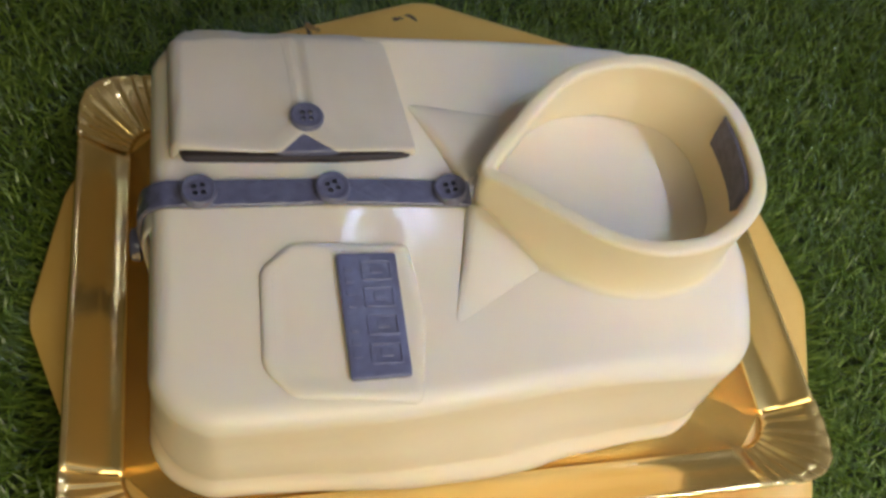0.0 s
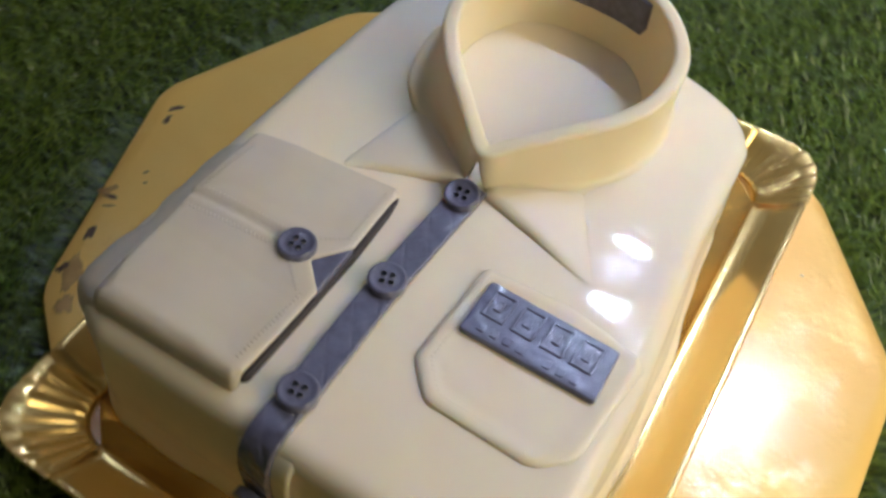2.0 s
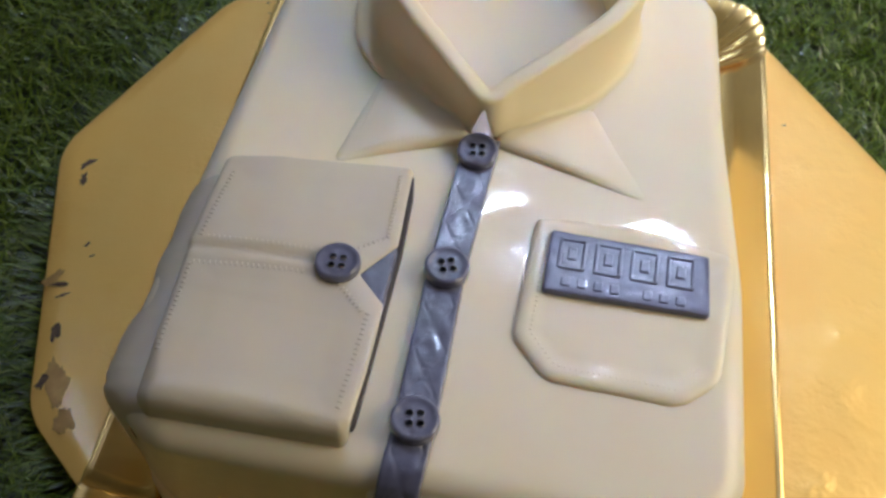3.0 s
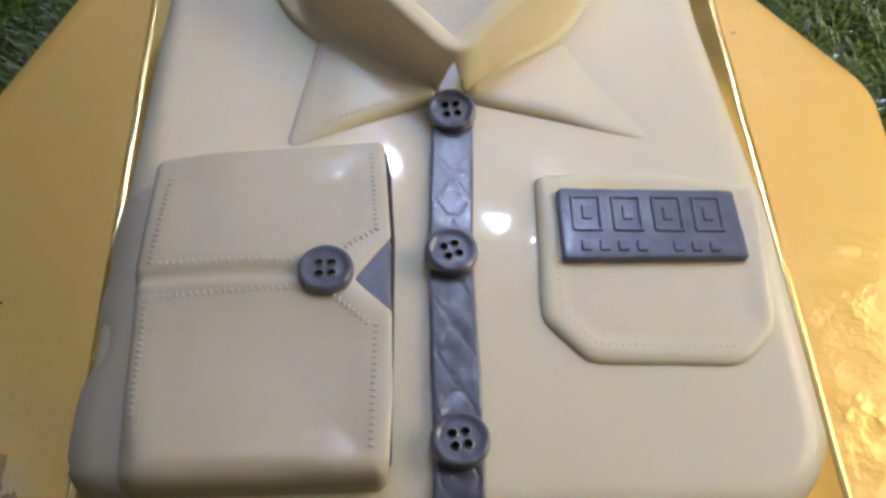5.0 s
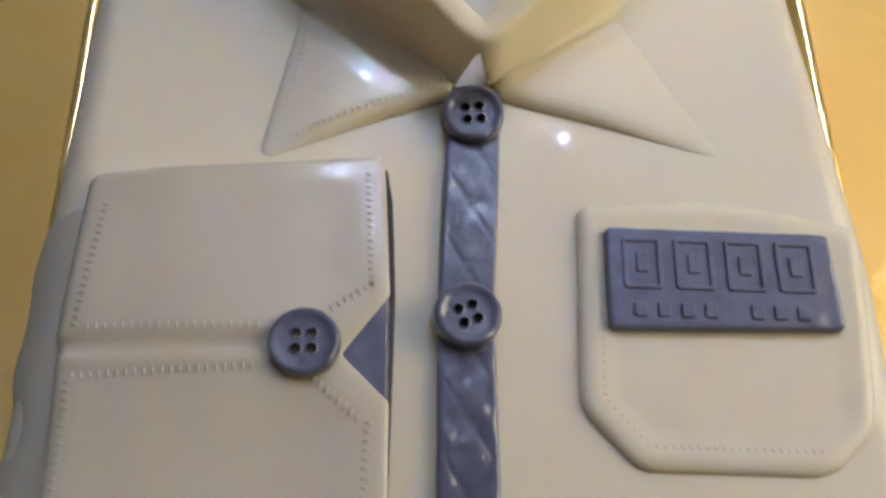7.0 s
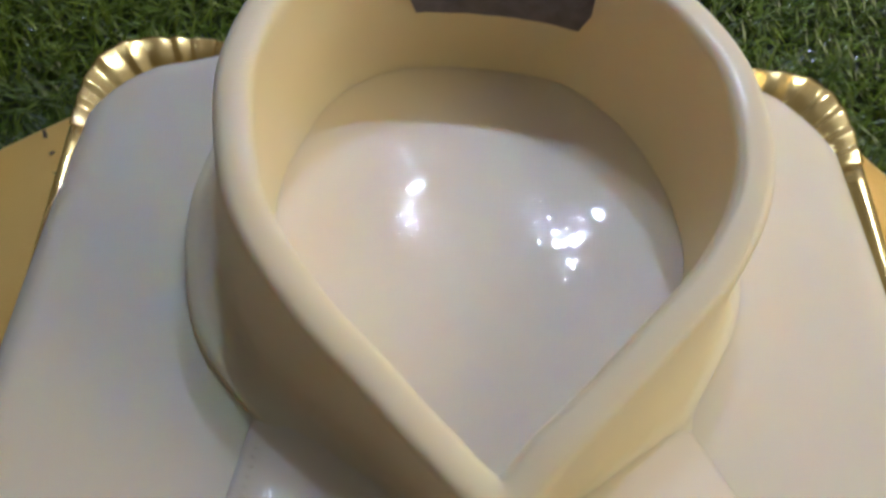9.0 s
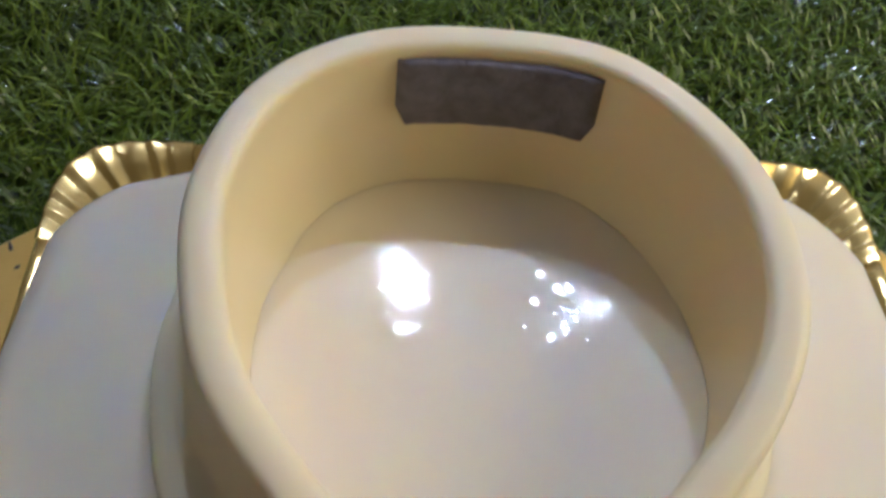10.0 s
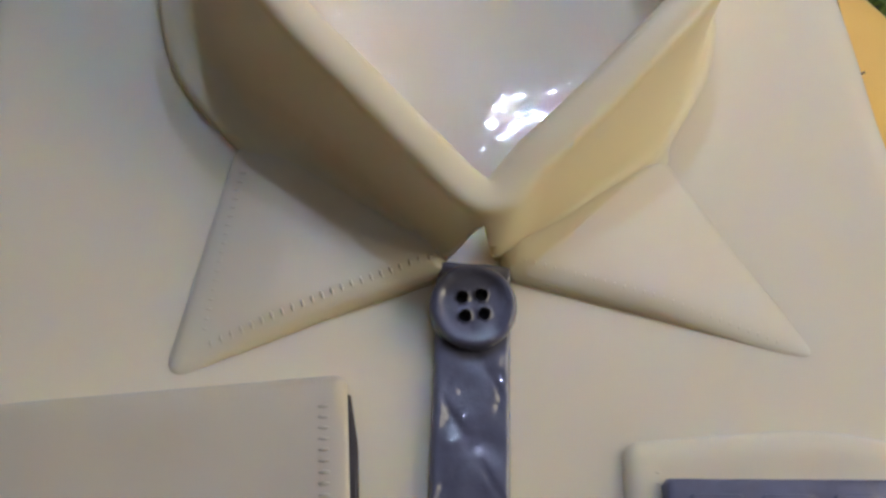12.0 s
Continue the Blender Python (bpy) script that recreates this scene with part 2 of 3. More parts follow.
def distance(points, poly):
    """How far inside an outline each point lies (negative outside)."""
    p, a = np.asarray(points, float)[:, None, :], np.asarray(poly, float)
    b = np.roll(a, -1, 0)
    ab = b - a
    t = np.clip(((p - a) * ab).sum(2) / ((ab * ab).sum(1) + 1e-15), 0, 1)
    d = np.linalg.norm(p - (a + t[..., None] * ab), axis=2).min(1)
    y0, y1 = a[:, 1], b[:, 1]
    cross = ((y0 > p[..., 1]) != (y1 > p[..., 1])) & (p[..., 0] < (b[:, 0] - a[:, 0]) * (p[..., 1] - y0) / (y1 - y0 + 1e-15) + a[:, 0])
    inside = cross.sum(1) % 2 == 1
    return np.where(inside, d, -d)


def slab(name, outline, top, foot, bevel, material, parent, label="", edge=0.35, soft=None, grid=0.003, step=0.002, holes=(), seat=None):
    """A sheet cut to an outline, laid on something: top and foot give the heights of its two faces, bevel the roundness of its edge."""
    from mathutils.geometry import delaunay_2d_cdt
    ring = resample(outline, step)
    nrm = normals(ring)
    pts = [ring] + [ring - nrm * bevel * k for k in (0.12, 0.35, 0.65, 1.0)]
    keep = [pts[0]]
    for k, q in zip((0.12, 0.35, 0.65, 1.0), pts[1:]):
        keep.append(q[distance(q, ring) > bevel * k * 0.8])
    lo, hi = ring.min(0), ring.max(0)
    gx, gy = np.meshgrid(np.arange(lo[0], hi[0], grid), np.arange(lo[1], hi[1], grid))
    g = np.stack([gx.ravel(), gy.ravel()], 1)
    g = g + np.random.uniform(-0.15, 0.15, g.shape) * grid
    ok = distance(g, ring) > bevel + grid * 0.4
    for h in holes:
        ok &= distance(g, h) < -grid * 0.3
    keep.append(g[ok])
    n0 = len(ring)
    edges = [(i, (i + 1) % n0) for i in range(n0)]
    allp = np.vstack(keep)
    loops = [list(range(n0))]
    for h in holes:
        s = len(allp)
        allp = np.vstack([allp, h])
        loops.append(list(range(s, s + len(h))))
        edges += [(s + i, s + (i + 1) % len(h)) for i in range(len(h))]
    v2, _, tri, orig, _, _ = delaunay_2d_cdt([Vector(p) for p in allp], edges, [], 0, 1e-7)
    v2 = np.array([tuple(v) for v in v2])
    where = {}
    for i, o in enumerate(orig):
        for k in o:
            where[k] = i
    mid = np.array([v2[list(f)].mean(0) for f in tri])
    good = distance(mid, ring) > 0
    for h in holes:
        good &= distance(mid, h) < 0
    d = np.maximum(distance(v2, ring), 0)
    for i in loops[0]:
        d[where[i]] = 0
    u = np.clip(d / (bevel if soft is None else soft(v2[:, 0], v2[:, 1])), 0, 1)
    prof = edge + (1 - edge) * np.sqrt(1 - (1 - u) ** 2)
    zt, zf = top(v2[:, 0], v2[:, 1]), foot(v2[:, 0], v2[:, 1])
    z = zf + (zt - zf) * prof
    verts = [(*p, h) for p, h in zip(v2, z)]
    faces = []
    for f, k in zip(tri, good):
        if k:
            a, b, c = (v2[i] for i in f)
            area = (b[0] - a[0]) * (c[1] - a[1]) - (b[1] - a[1]) * (c[0] - a[0])
            if abs(area) > 1e-12:
                faces.append(f if area > 0 else f[::-1])
    for k, loop in enumerate(loops):
        s = len(verts)
        ids = [where[i] for i in loop]
        low = zf if k == 0 else (seat if seat is not None else zf)
        verts += [(v2[i][0], v2[i][1], low[i] if np.ndim(low) else low) for i in ids]
        m = len(ids)
        for i in range(m):
            q = (ids[i], s + i, s + (i + 1) % m, ids[(i + 1) % m])
            faces.append(q)
    return solid(name, verts, faces, material, parent, label)


def loft(rings, closed=True, cap_start=False, cap_end=False):
    """Faces and vertices through rings of equal length."""
    n = len(rings[0])
    verts = [tuple(v) for r in rings for v in r]
    faces = []
    for j in range(len(rings) - 1):
        for i in range(n if closed else n - 1):
            k = (i + 1) % n
            faces.append((j * n + i, j * n + k, (j + 1) * n + k, (j + 1) * n + i))
    if cap_start:
        faces.append(tuple(range(n))[::-1])
    if cap_end:
        faces.append(tuple(range((len(rings) - 1) * n, len(rings) * n)))
    return verts, faces


def wave(x, y, size, seed=0.0):
    return np.array([noise.noise((a / size, b / size, seed)) for a, b in zip(np.ravel(x), np.ravel(y))])


def orient(line):
    """The outline turned anticlockwise."""
    x, y = line[:, 0], line[:, 1]
    return line if (x * np.roll(y, -1) - np.roll(x, -1) * y).sum() > 0 else line[::-1]


# ---------------------------------------------------------------- ground and room
def build_ground():
    s = 2.0
    tagged(solid("ground", [(-s, -s, -0.006), (s, -s, -0.006), (s, s, -0.006), (-s, s, -0.006)], [(0, 1, 2, 3)], MAT_BACK),
           "dark green backing of an artificial grass mat", "grass mat", kind="structure")
    w, d = 0.12, 2.5
    # Unseen walls and ceiling, added to close the room for bounce and reflections.
    walls = {"wall_north": [((-s, s, 0), (-1.6, s + w, d)), ((1.6, s, 0), (s, s + w, d)), ((-1.6, s, 0), (1.6, s + w, 0.3)), ((-1.6, s, 2.3), (1.6, s + w, d))],
             "wall_south": [((-s, -s - w, 0), (s, -s, d))], "wall_east": [((s, -s, 0), (s + w, s, d))], "wall_west": [((-s - w, -s, 0), (-s, s, d))],
             "ceiling": [((-s, -s, d), (s, s, d + w))]}

    def box(a, b):
        v = [(x, y, z) for z in (a[2] - 0.01, b[2]) for x, y in ((a[0], a[1]), (b[0], a[1]), (b[0], b[1]), (a[0], b[1]))]
        f = [(0, 3, 2, 1), (4, 5, 6, 7), (0, 1, 5, 4), (1, 2, 6, 5), (2, 3, 7, 6), (3, 0, 4, 7)]
        return v, f

    for name, boxes in walls.items():
        v, f = [], []
        for a, b in boxes:
            bv, bf = box(a, b)
            f += [tuple(k + len(v) for k in q) for q in bf]
            v += bv
        # The unseen south wall's brown sets what the front faces reflect.
        south = name == "wall_south"
        tagged(solid(name, v, f, DARK_WALL if south else PLASTER, smooth=False), "unseen brown wall added to tone bounced light" if south else "unseen plaster added to close the room", "ceiling" if name == "ceiling" else "wall", kind="structure")


BOARD_C, BOARD_R = np.array((0.010, 0.095)), 0.2665


def build_grass():
    rng = np.random.default_rng(4)
    n, rest = 190000, 200000
    x, y = rng.uniform(-0.62, 0.52, n), rng.uniform(-0.45, 0.86, n)
    fx, fy = rng.uniform(-1.98, 1.98, rest), rng.uniform(-1.98, 1.98, rest)
    away = (fx < -0.60) | (fx > 0.50) | (fy < -0.43) | (fy > 0.84)
    thick = np.r_[np.ones(n), np.full(away.sum(), 4.0)]
    x, y = np.r_[x, fx[away]], np.r_[y, fy[away]]
    ok = np.hypot(x - BOARD_C[0], y - BOARD_C[1]) > BOARD_R - 0.012
    x, y, thick = x[ok], y[ok], thick[ok]
    n = len(x)
    a = rng.uniform(0, 2 * np.pi, n)
    length, width = rng.uniform(0.010, 0.022, n) * thick ** 0.35, rng.uniform(0.00045, 0.0010, n) * thick
    lean = rng.uniform(0.55, 1.0, n)
    dx, dy = np.cos(a), np.sin(a)
    near = np.hypot(x - BOARD_C[0], y - BOARD_C[1]) < BOARD_R + 0.012
    out = np.arctan2(y - BOARD_C[1], x - BOARD_C[0])
    dx, dy = np.where(near, np.cos(out + a * 0.2 - 0.6), dx), np.where(near, np.sin(out + a * 0.2 - 0.6), dy)
    twist = rng.uniform(-0.7, 0.7, n)
    v = np.zeros((n, 7, 3))
    for k, t in enumerate((0.0, 0.4, 0.75)):
        reach = length * lean * t ** 1.5
        rise = length * np.sqrt(1 - lean ** 2 * 0.8) * (t - 0.28 * t * t) - 0.006
        w = width * (1.0, 0.95, 0.75)[k]
        sx, sy = -dy + twist * dx * t, dx + twist * dy * t
        for j, side in enumerate((-1, 1)):
            v[:, 2 * k + j] = np.stack([x + dx * reach + side * w * sx, y + dy * reach + side * w * sy, rise], 1)
    v[:, 6] = np.stack([x + dx * length * lean, y + dy * length * lean, length * np.sqrt(1 - lean ** 2 * 0.8) * 0.72 - 0.006], 1)
    base = np.arange(n)[:, None] * 7
    quads = np.concatenate([base + q for q in ([0, 1, 3, 2], [2, 3, 5, 4])], 0)
    tris = base + [4, 5, 6]
    me = bpy.data.meshes.new("artificial_grass")
    me.vertices.add(n * 7)
    me.vertices.foreach_set("co", v.reshape(-1))
    loops = np.concatenate([quads.ravel(), tris.ravel()])
    me.loops.add(len(loops))
    me.loops.foreach_set("vertex_index", loops.astype(np.int32))
    sizes = np.r_[np.full(len(quads), 4), np.full(len(tris), 3)]
    me.polygons.add(len(sizes))
    me.polygons.foreach_set("loop_start", np.r_[0, np.cumsum(sizes)[:-1]].astype(np.int32))
    me.materials.append(GRASS)
    me.update(calc_edges=True)
    me.validate()
    tagged(new("artificial_grass", me), "short green plastic grass blades of a mat", "artificial grass", kind="stuff")


# ---------------------------------------------------------------- board and tray
def build_board():
    spots = [(-180, 0.275), (-141, 0.268), (-107, 0.270), (-86, 0.272), (-52, 0.268), (-16, 0.268), (22, 0.274), (54, 0.271), (88, 0.266), (118, 0.275), (145, 0.274)]
    line = [(BOARD_C[0] + r * math.cos(radians(a)), BOARD_C[1] + r * math.sin(radians(a)), 0.03) for a, r in spots]
    ring = resample(rounded(line, 6), 0.006)
    nrm = normals(ring)
    z0, z1 = -0.0055, 0.012
    rings = [np.c_[ring - nrm * 0.004, np.full(len(ring), z0)], np.c_[ring, np.full(len(ring), z0 + 0.002)], np.c_[ring, np.full(len(ring), z1 - 0.0040)],
             np.c_[ring - nrm * 0.001, np.full(len(ring), z1 - 0.0036)]]
    c = ring.mean(0)
    for s in (0.985, 0.965, 0.94, 0.91, 0.87, 0.8, 0.7, 0.55, 0.4, 0.2, 0.05):
        q = c + (ring - nrm * 0.003 - c) * s
        dip = max(0, (s - 0.88) / 0.12) ** 2
        rings.append(np.c_[q, z1 + 0.0006 * wave(q[:, 0], q[:, 1], 0.05, 3) - 0.0012 * dip * np.clip(0.6 + 1.4 * wave(q[:, 0], q[:, 1], 0.06, 7), 0, 1)])
    v, f = loft(rings, cap_start=True, cap_end=True)
    board = tagged(solid("cake_board", v, f, FOIL), "round gold foil cake board with creased scuffed edges", "cake board")
    rng = random.Random(8)
    for x, y, a, b, turn in ((-.190, -.056, .019, .0075, 118), (-.177, -.074, .010, .006, 120), (-.222, .002, .010, .004, 75)):
        line = []
        for k in range(30):
            t = k / 30 * 2 * math.pi
            w = 0.75 + 0.5 * noise.noise((math.cos(t) * 1.6 + x * 50, math.sin(t) * 1.6, 0)) + rng.uniform(-0.12, 0.12)
            c, d = math.cos(t) * a * w, math.sin(t) * b * w
            line.append((x + c * math.cos(radians(turn)) - d * math.sin(radians(turn)), y + c * math.sin(radians(turn)) + d * math.cos(radians(turn)), 0.0121))
        solid("brown_patch", line + [(x, y, 0.0125)], [(k, (k + 1) % 30, 30) for k in range(30)], BROWN_PATCH, board, "brown patch in the foil")
    for x, y, a, b, turn in ((-.240, .085, .009, .004, 60), (-.238, .072, .007, .003, 100), (-.217, .000, .009, .0025, 20), (-.212, -.006, .006, .0016, 40), (-.205, -.029, .008, .004, 110), (-.214, .029, .0035, .0012, 70),
                             (-.208, .022, .0022, .001, 30), (-.198, -.057, .008, .004, 80), (-.191, .264, .004, .0012, 120), (-.185, .254, .0022, .001, 60), (-.180, .244, .0016, .0008, 0), (.183, .234, .004, .001, 30)):
        pts = []
        for k in range(14):
            t = k / 14 * 2 * math.pi
            w = rng.uniform(0.45, 1.2)
            c, d = math.cos(t) * a * w, math.sin(t) * b * w
            pts.append((x + c * math.cos(radians(turn)) - d * math.sin(radians(turn)), y + c * math.sin(radians(turn)) + d * math.cos(radians(turn))))
        pts = [(x + (p - x) * 0.75, y + (q - y) * 0.75) for p, q in pts]
        vs = [(*q, 0.0122) for q in pts] + [(x, y, 0.0126)]
        solid("scuff", vs, [(k, (k + 1) % 14, 14) for k in range(14)], SCUFF, board, "torn brown scuff in the foil")


TRAY_Z = 0.0135


def build_tray():
    tray = tagged(empty("cake_tray", (0, 0.08, TRAY_Z)), "shiny gold cardboard cake tray with fluted corners", "cake tray")
    inv = Matrix.Translation((0, -0.08, -TRAY_Z))
    corners = [(-0.140, -0.156), (0.181, -0.140), (0.158, 0.322), (-0.172, 0.303)]

    def add(name, v, f):
        ob = solid(name, [inv @ Vector(p) for p in v], f, GOLD, tray)
        mod = ob.modifiers.new("thickness", "SOLIDIFY")
        mod.thickness, mod.offset = 0.0006, 0
        return ob

    n = 4
    wide, rim = 0.030, 0.034
    out = [np.array(c) for c in corners]
    side = [(out[(i + 1) % n] - out[i]) / np.linalg.norm(out[(i + 1) % n] - out[i]) for i in range(n)]
    inn = [np.array((s[1], -s[0])) for s in side]
    # fluted corners fan out round a pivot; flanks run straight between them
    rad, deep = 0.050, 0.020
    pivot = [out[i] + side[i] * rad - side[i - 1] * rad for i in range(n)]
    foot = [[pivot[i] + inn[i - 1] * deep, pivot[i] + inn[i] * deep] for i in range(n)]
    floor = []
    for i in range(n):
        j = (i + 1) % n
        a_out, b_out = pivot[i] + inn[i] * rad, pivot[j] + inn[i] * rad
        a_in, b_in = pivot[i] + inn[i] * deep, pivot[j] + inn[i] * deep
        rows = []
        for t, z in ((0, TRAY_Z + 0.001), (0.06, TRAY_Z + 0.0035), (0.12, TRAY_Z + 0.0025), (0.5, TRAY_Z + 0.010), (0.9, TRAY_Z + rim * 0.62), (1.0, TRAY_Z + rim * 0.66), (1.03, TRAY_Z + rim * 0.63)):
            a, b = a_in + (a_out - a_in) * t, b_in + (b_out - b_in) * t
            line = [a + (b - a) * s for s in np.linspace(0, 1, 40)]
            rows.append([(*p, z + 0.0005 * noise.noise((p[0] * 30, p[1] * 30, t * 3))) for p in line])
        v, f = loft(rows, closed=False)
        add("flank", v, f)
        # pleats of the corner at the end of this flank
        a0 = math.atan2(*inn[i][::-1])
        a1 = math.atan2(*inn[j][::-1])
        while a1 < a0:
            a1 += 2 * math.pi
        m, folds = 8 * 14, 8
        rows = []
        for r, z, amp in ((deep, TRAY_Z + 0.001, 0), (0.0225, TRAY_Z + 0.0030, 0.0005), (0.027, TRAY_Z + 0.0055, 0.0009), (0.034, TRAY_Z + 0.010, 0.0010), (0.043, TRAY_Z + 0.0170, 0.0009), (rad, TRAY_Z + 0.0226, 0.0006), (rad + 0.0014, TRAY_Z + 0.0222, 0.0006)):
            line = []
            for k in range(m + 1):
                t = k / m
                ang = a0 + (a1 - a0) * t
                u = folds * t + 0.30 * noise.noise((t * 5, i * 3.0, 1))
                u -= math.floor(u)
                w = (u / 0.62 if u < 0.62 else (1 - u) / 0.38) * 2 - 1
                w *= min(1, 8 * t, 8 * (1 - t)) * (0.85 + 0.5 * noise.noise((k * 0.07, i * 7.0, 0)))
                square = 1 / ((math.cos(t * math.pi / 2) ** 4 + math.sin(t * math.pi / 2) ** 4) ** 0.25)
                swell = 1 + (square - 1) * (r - deep) / (rad - deep)
                d = pivot[j] + np.array((math.cos(ang), math.sin(ang))) * (r * swell + amp * 0.15 * w)
                line.append((*d, z + amp * w))
            rows.append(line)
        v, f = loft(rows, closed=False)
        add("fluted_corner", v, f)
        floor += [pivot[i] + inn[i] * deep, pivot[j] + inn[i] * deep]
    ring = np.array(floor)
    v = [(*p, TRAY_Z + 0.001) for p in ring] + [(*p, TRAY_Z) for p in ring]
    add("tray_floor", v[:8], [tuple(range(8))])


# ---------------------------------------------------------------- the shirt cake
TOP, FOOT_Z, EDGE = 0.1105, TRAY_Z + 0.0015, 0.0125
BODY = resample(rounded([(-0.1225, -0.105, 0.030), (0.139, -0.0925, 0.030), (0.133, 0.03, 0.1), (0.118, 0.14, 0.2), (0.112, 0.238, 0.026), (0.045, 0.253, 0.05), (-0.055, 0.249, 0.05), (-0.132, 0.226, 0.026), (-0.130, 0.1, 0.2)], 8), 0.004)


def corner_drop(x, y):
    """How far the top sinks towards the two corners behind the collar."""
    a, b = np.clip((np.abs(x) - 0.07) / 0.04, 0, 1), np.clip((y - 0.15) / 0.09, 0, 1)
    return 0.0045 * a * a * (3 - 2 * a) * b * b * (3 - 2 * b)


def body_z(x, y):
    d = distance(np.stack([np.ravel(x), np.ravel(y)], 1), BODY)
    u = np.clip(1 - d / EDGE, 0, 1)
    return TOP - EDGE * (1 - np.sqrt(1 - u * u)) - corner_drop(np.ravel(x), np.ravel(y))


def over(h):
    return lambda x, y: body_z(x, y) + h


cake = tagged(empty("shirt_cake", (0, 0, FOOT_Z)), "glossy ivory fondant cake shaped like a folded shirt", "cake")


def cake_part(ob):
    ob.data.transform(Matrix.Translation((0, 0, -FOOT_Z)))
    return ob


def build_body():
    nrm = normals(BODY)
    c = BODY.mean(0)
    rings = []
    # the skirt spreads towards its foot, most along the middle of the east flank
    east = np.clip((BODY[:, 0] - 0.09) / 0.03, 0, 1) * (0.002 + 0.011 * np.exp(-((BODY[:, 1] - 0.10) / 0.085) ** 2))
    for off, z in ((0.0045, FOOT_Z), (0.0055, FOOT_Z + 0.002), (0.0050, FOOT_Z + 0.005), (0.0035, FOOT_Z + 0.011), (0.0012, FOOT_Z + 0.016), (0.0016, FOOT_Z + 0.023), (0.0022, FOOT_Z + 0.034), (0.0014, FOOT_Z + 0.048), (0.0, TOP - 0.032), (0.0, TOP - 0.024)):
        lean = max(0.0, (TOP - EDGE - z) / (TOP - EDGE - FOOT_Z)) ** 1.3
        q = BODY + nrm * (off + east * lean)[:, None]
        k = 0.0012 * wave(q[:, 0] + z * 2, q[:, 1], 0.03, 5 + z * 9)
        rings.append(np.c_[q + nrm * k[:, None], np.full(len(q), z)])
    for a in np.linspace(0, 90, 9):
        q = BODY - nrm * EDGE * (1 - math.cos(radians(a)))
        rings.append(np.c_[q, np.full(len(q), TOP - EDGE * (1 - math.sin(radians(a))))])
    q0 = rings[-1][:, :2]
    dents = ((0.026, 0.024, -0.0006), (0.090, 0.094, -0.0004))
    for s in np.r_[np.linspace(0.97, 0.06, 34), 0.03]:
        q = c + (q0 - c) * s
        rings.append(np.c_[q, TOP + min(1, (1 - s) / 0.1) * (0.0004 * wave(q[:, 0], q[:, 1], 0.035, 1) - 0.0002) + sum(a * np.exp(-((q[:, 0] - x) ** 2 + (q[:, 1] - y) ** 2) / 0.012 ** 2) for x, y, a in dents)])
    for ring in rings[8:]:
        ring[:, 2] -= corner_drop(ring[:, 0], ring[:, 1]) * min(1, (ring[0, 2] - TOP + 0.045) / 0.03)
    v, f = loft(rings, cap_start=True, cap_end=True)
    cake_part(solid("body", v, f, FONDANT, cake))


RIM = [(0, .086, .1375), (-.015, .096, .141), (-.030, .109, .1445), (-.045, .122, .148), (-.060, .140, .152), (-.068, .160, .1545), (-.072, .185, .156), (-.067, .210, .157), (-.055, .228, .157), (-.034, .240, .157),
       (-.005, .243, .157), (.022, .239, .157), (.042, .224, .156), (.056, .202, .155), (.060, .177, .1535), (.057, .158, .1515), (.048, .140, .149), (.036, .125, .1465), (.024, .111, .1435), (.011, .097, .1405)]
HEM = [(0, .081), (-.014, .084), (-.027, .090), (-.042, .098), (-.058, .108), (-.076, .127), (-.085, .153), (-.087, .176), (-.081, .203), (-.065, .228), (-.038, .244), (-.005, .2475), (.028, .245), (.052, .231), (.067, .205), (.072, .174), (.068, .144), (.052, .115), (.037, .103), (.021, .092)]
RIM_LINE, HEM_LINE = catmull(RIM, 9), catmull(HEM, 9)
RIM_OUT = -normals(RIM_LINE[:, :2])
if ((RIM_LINE[:, :2] - RIM_LINE[:, :2].mean(0)) * RIM_OUT).sum() < 0:
    RIM_OUT = -RIM_OUT


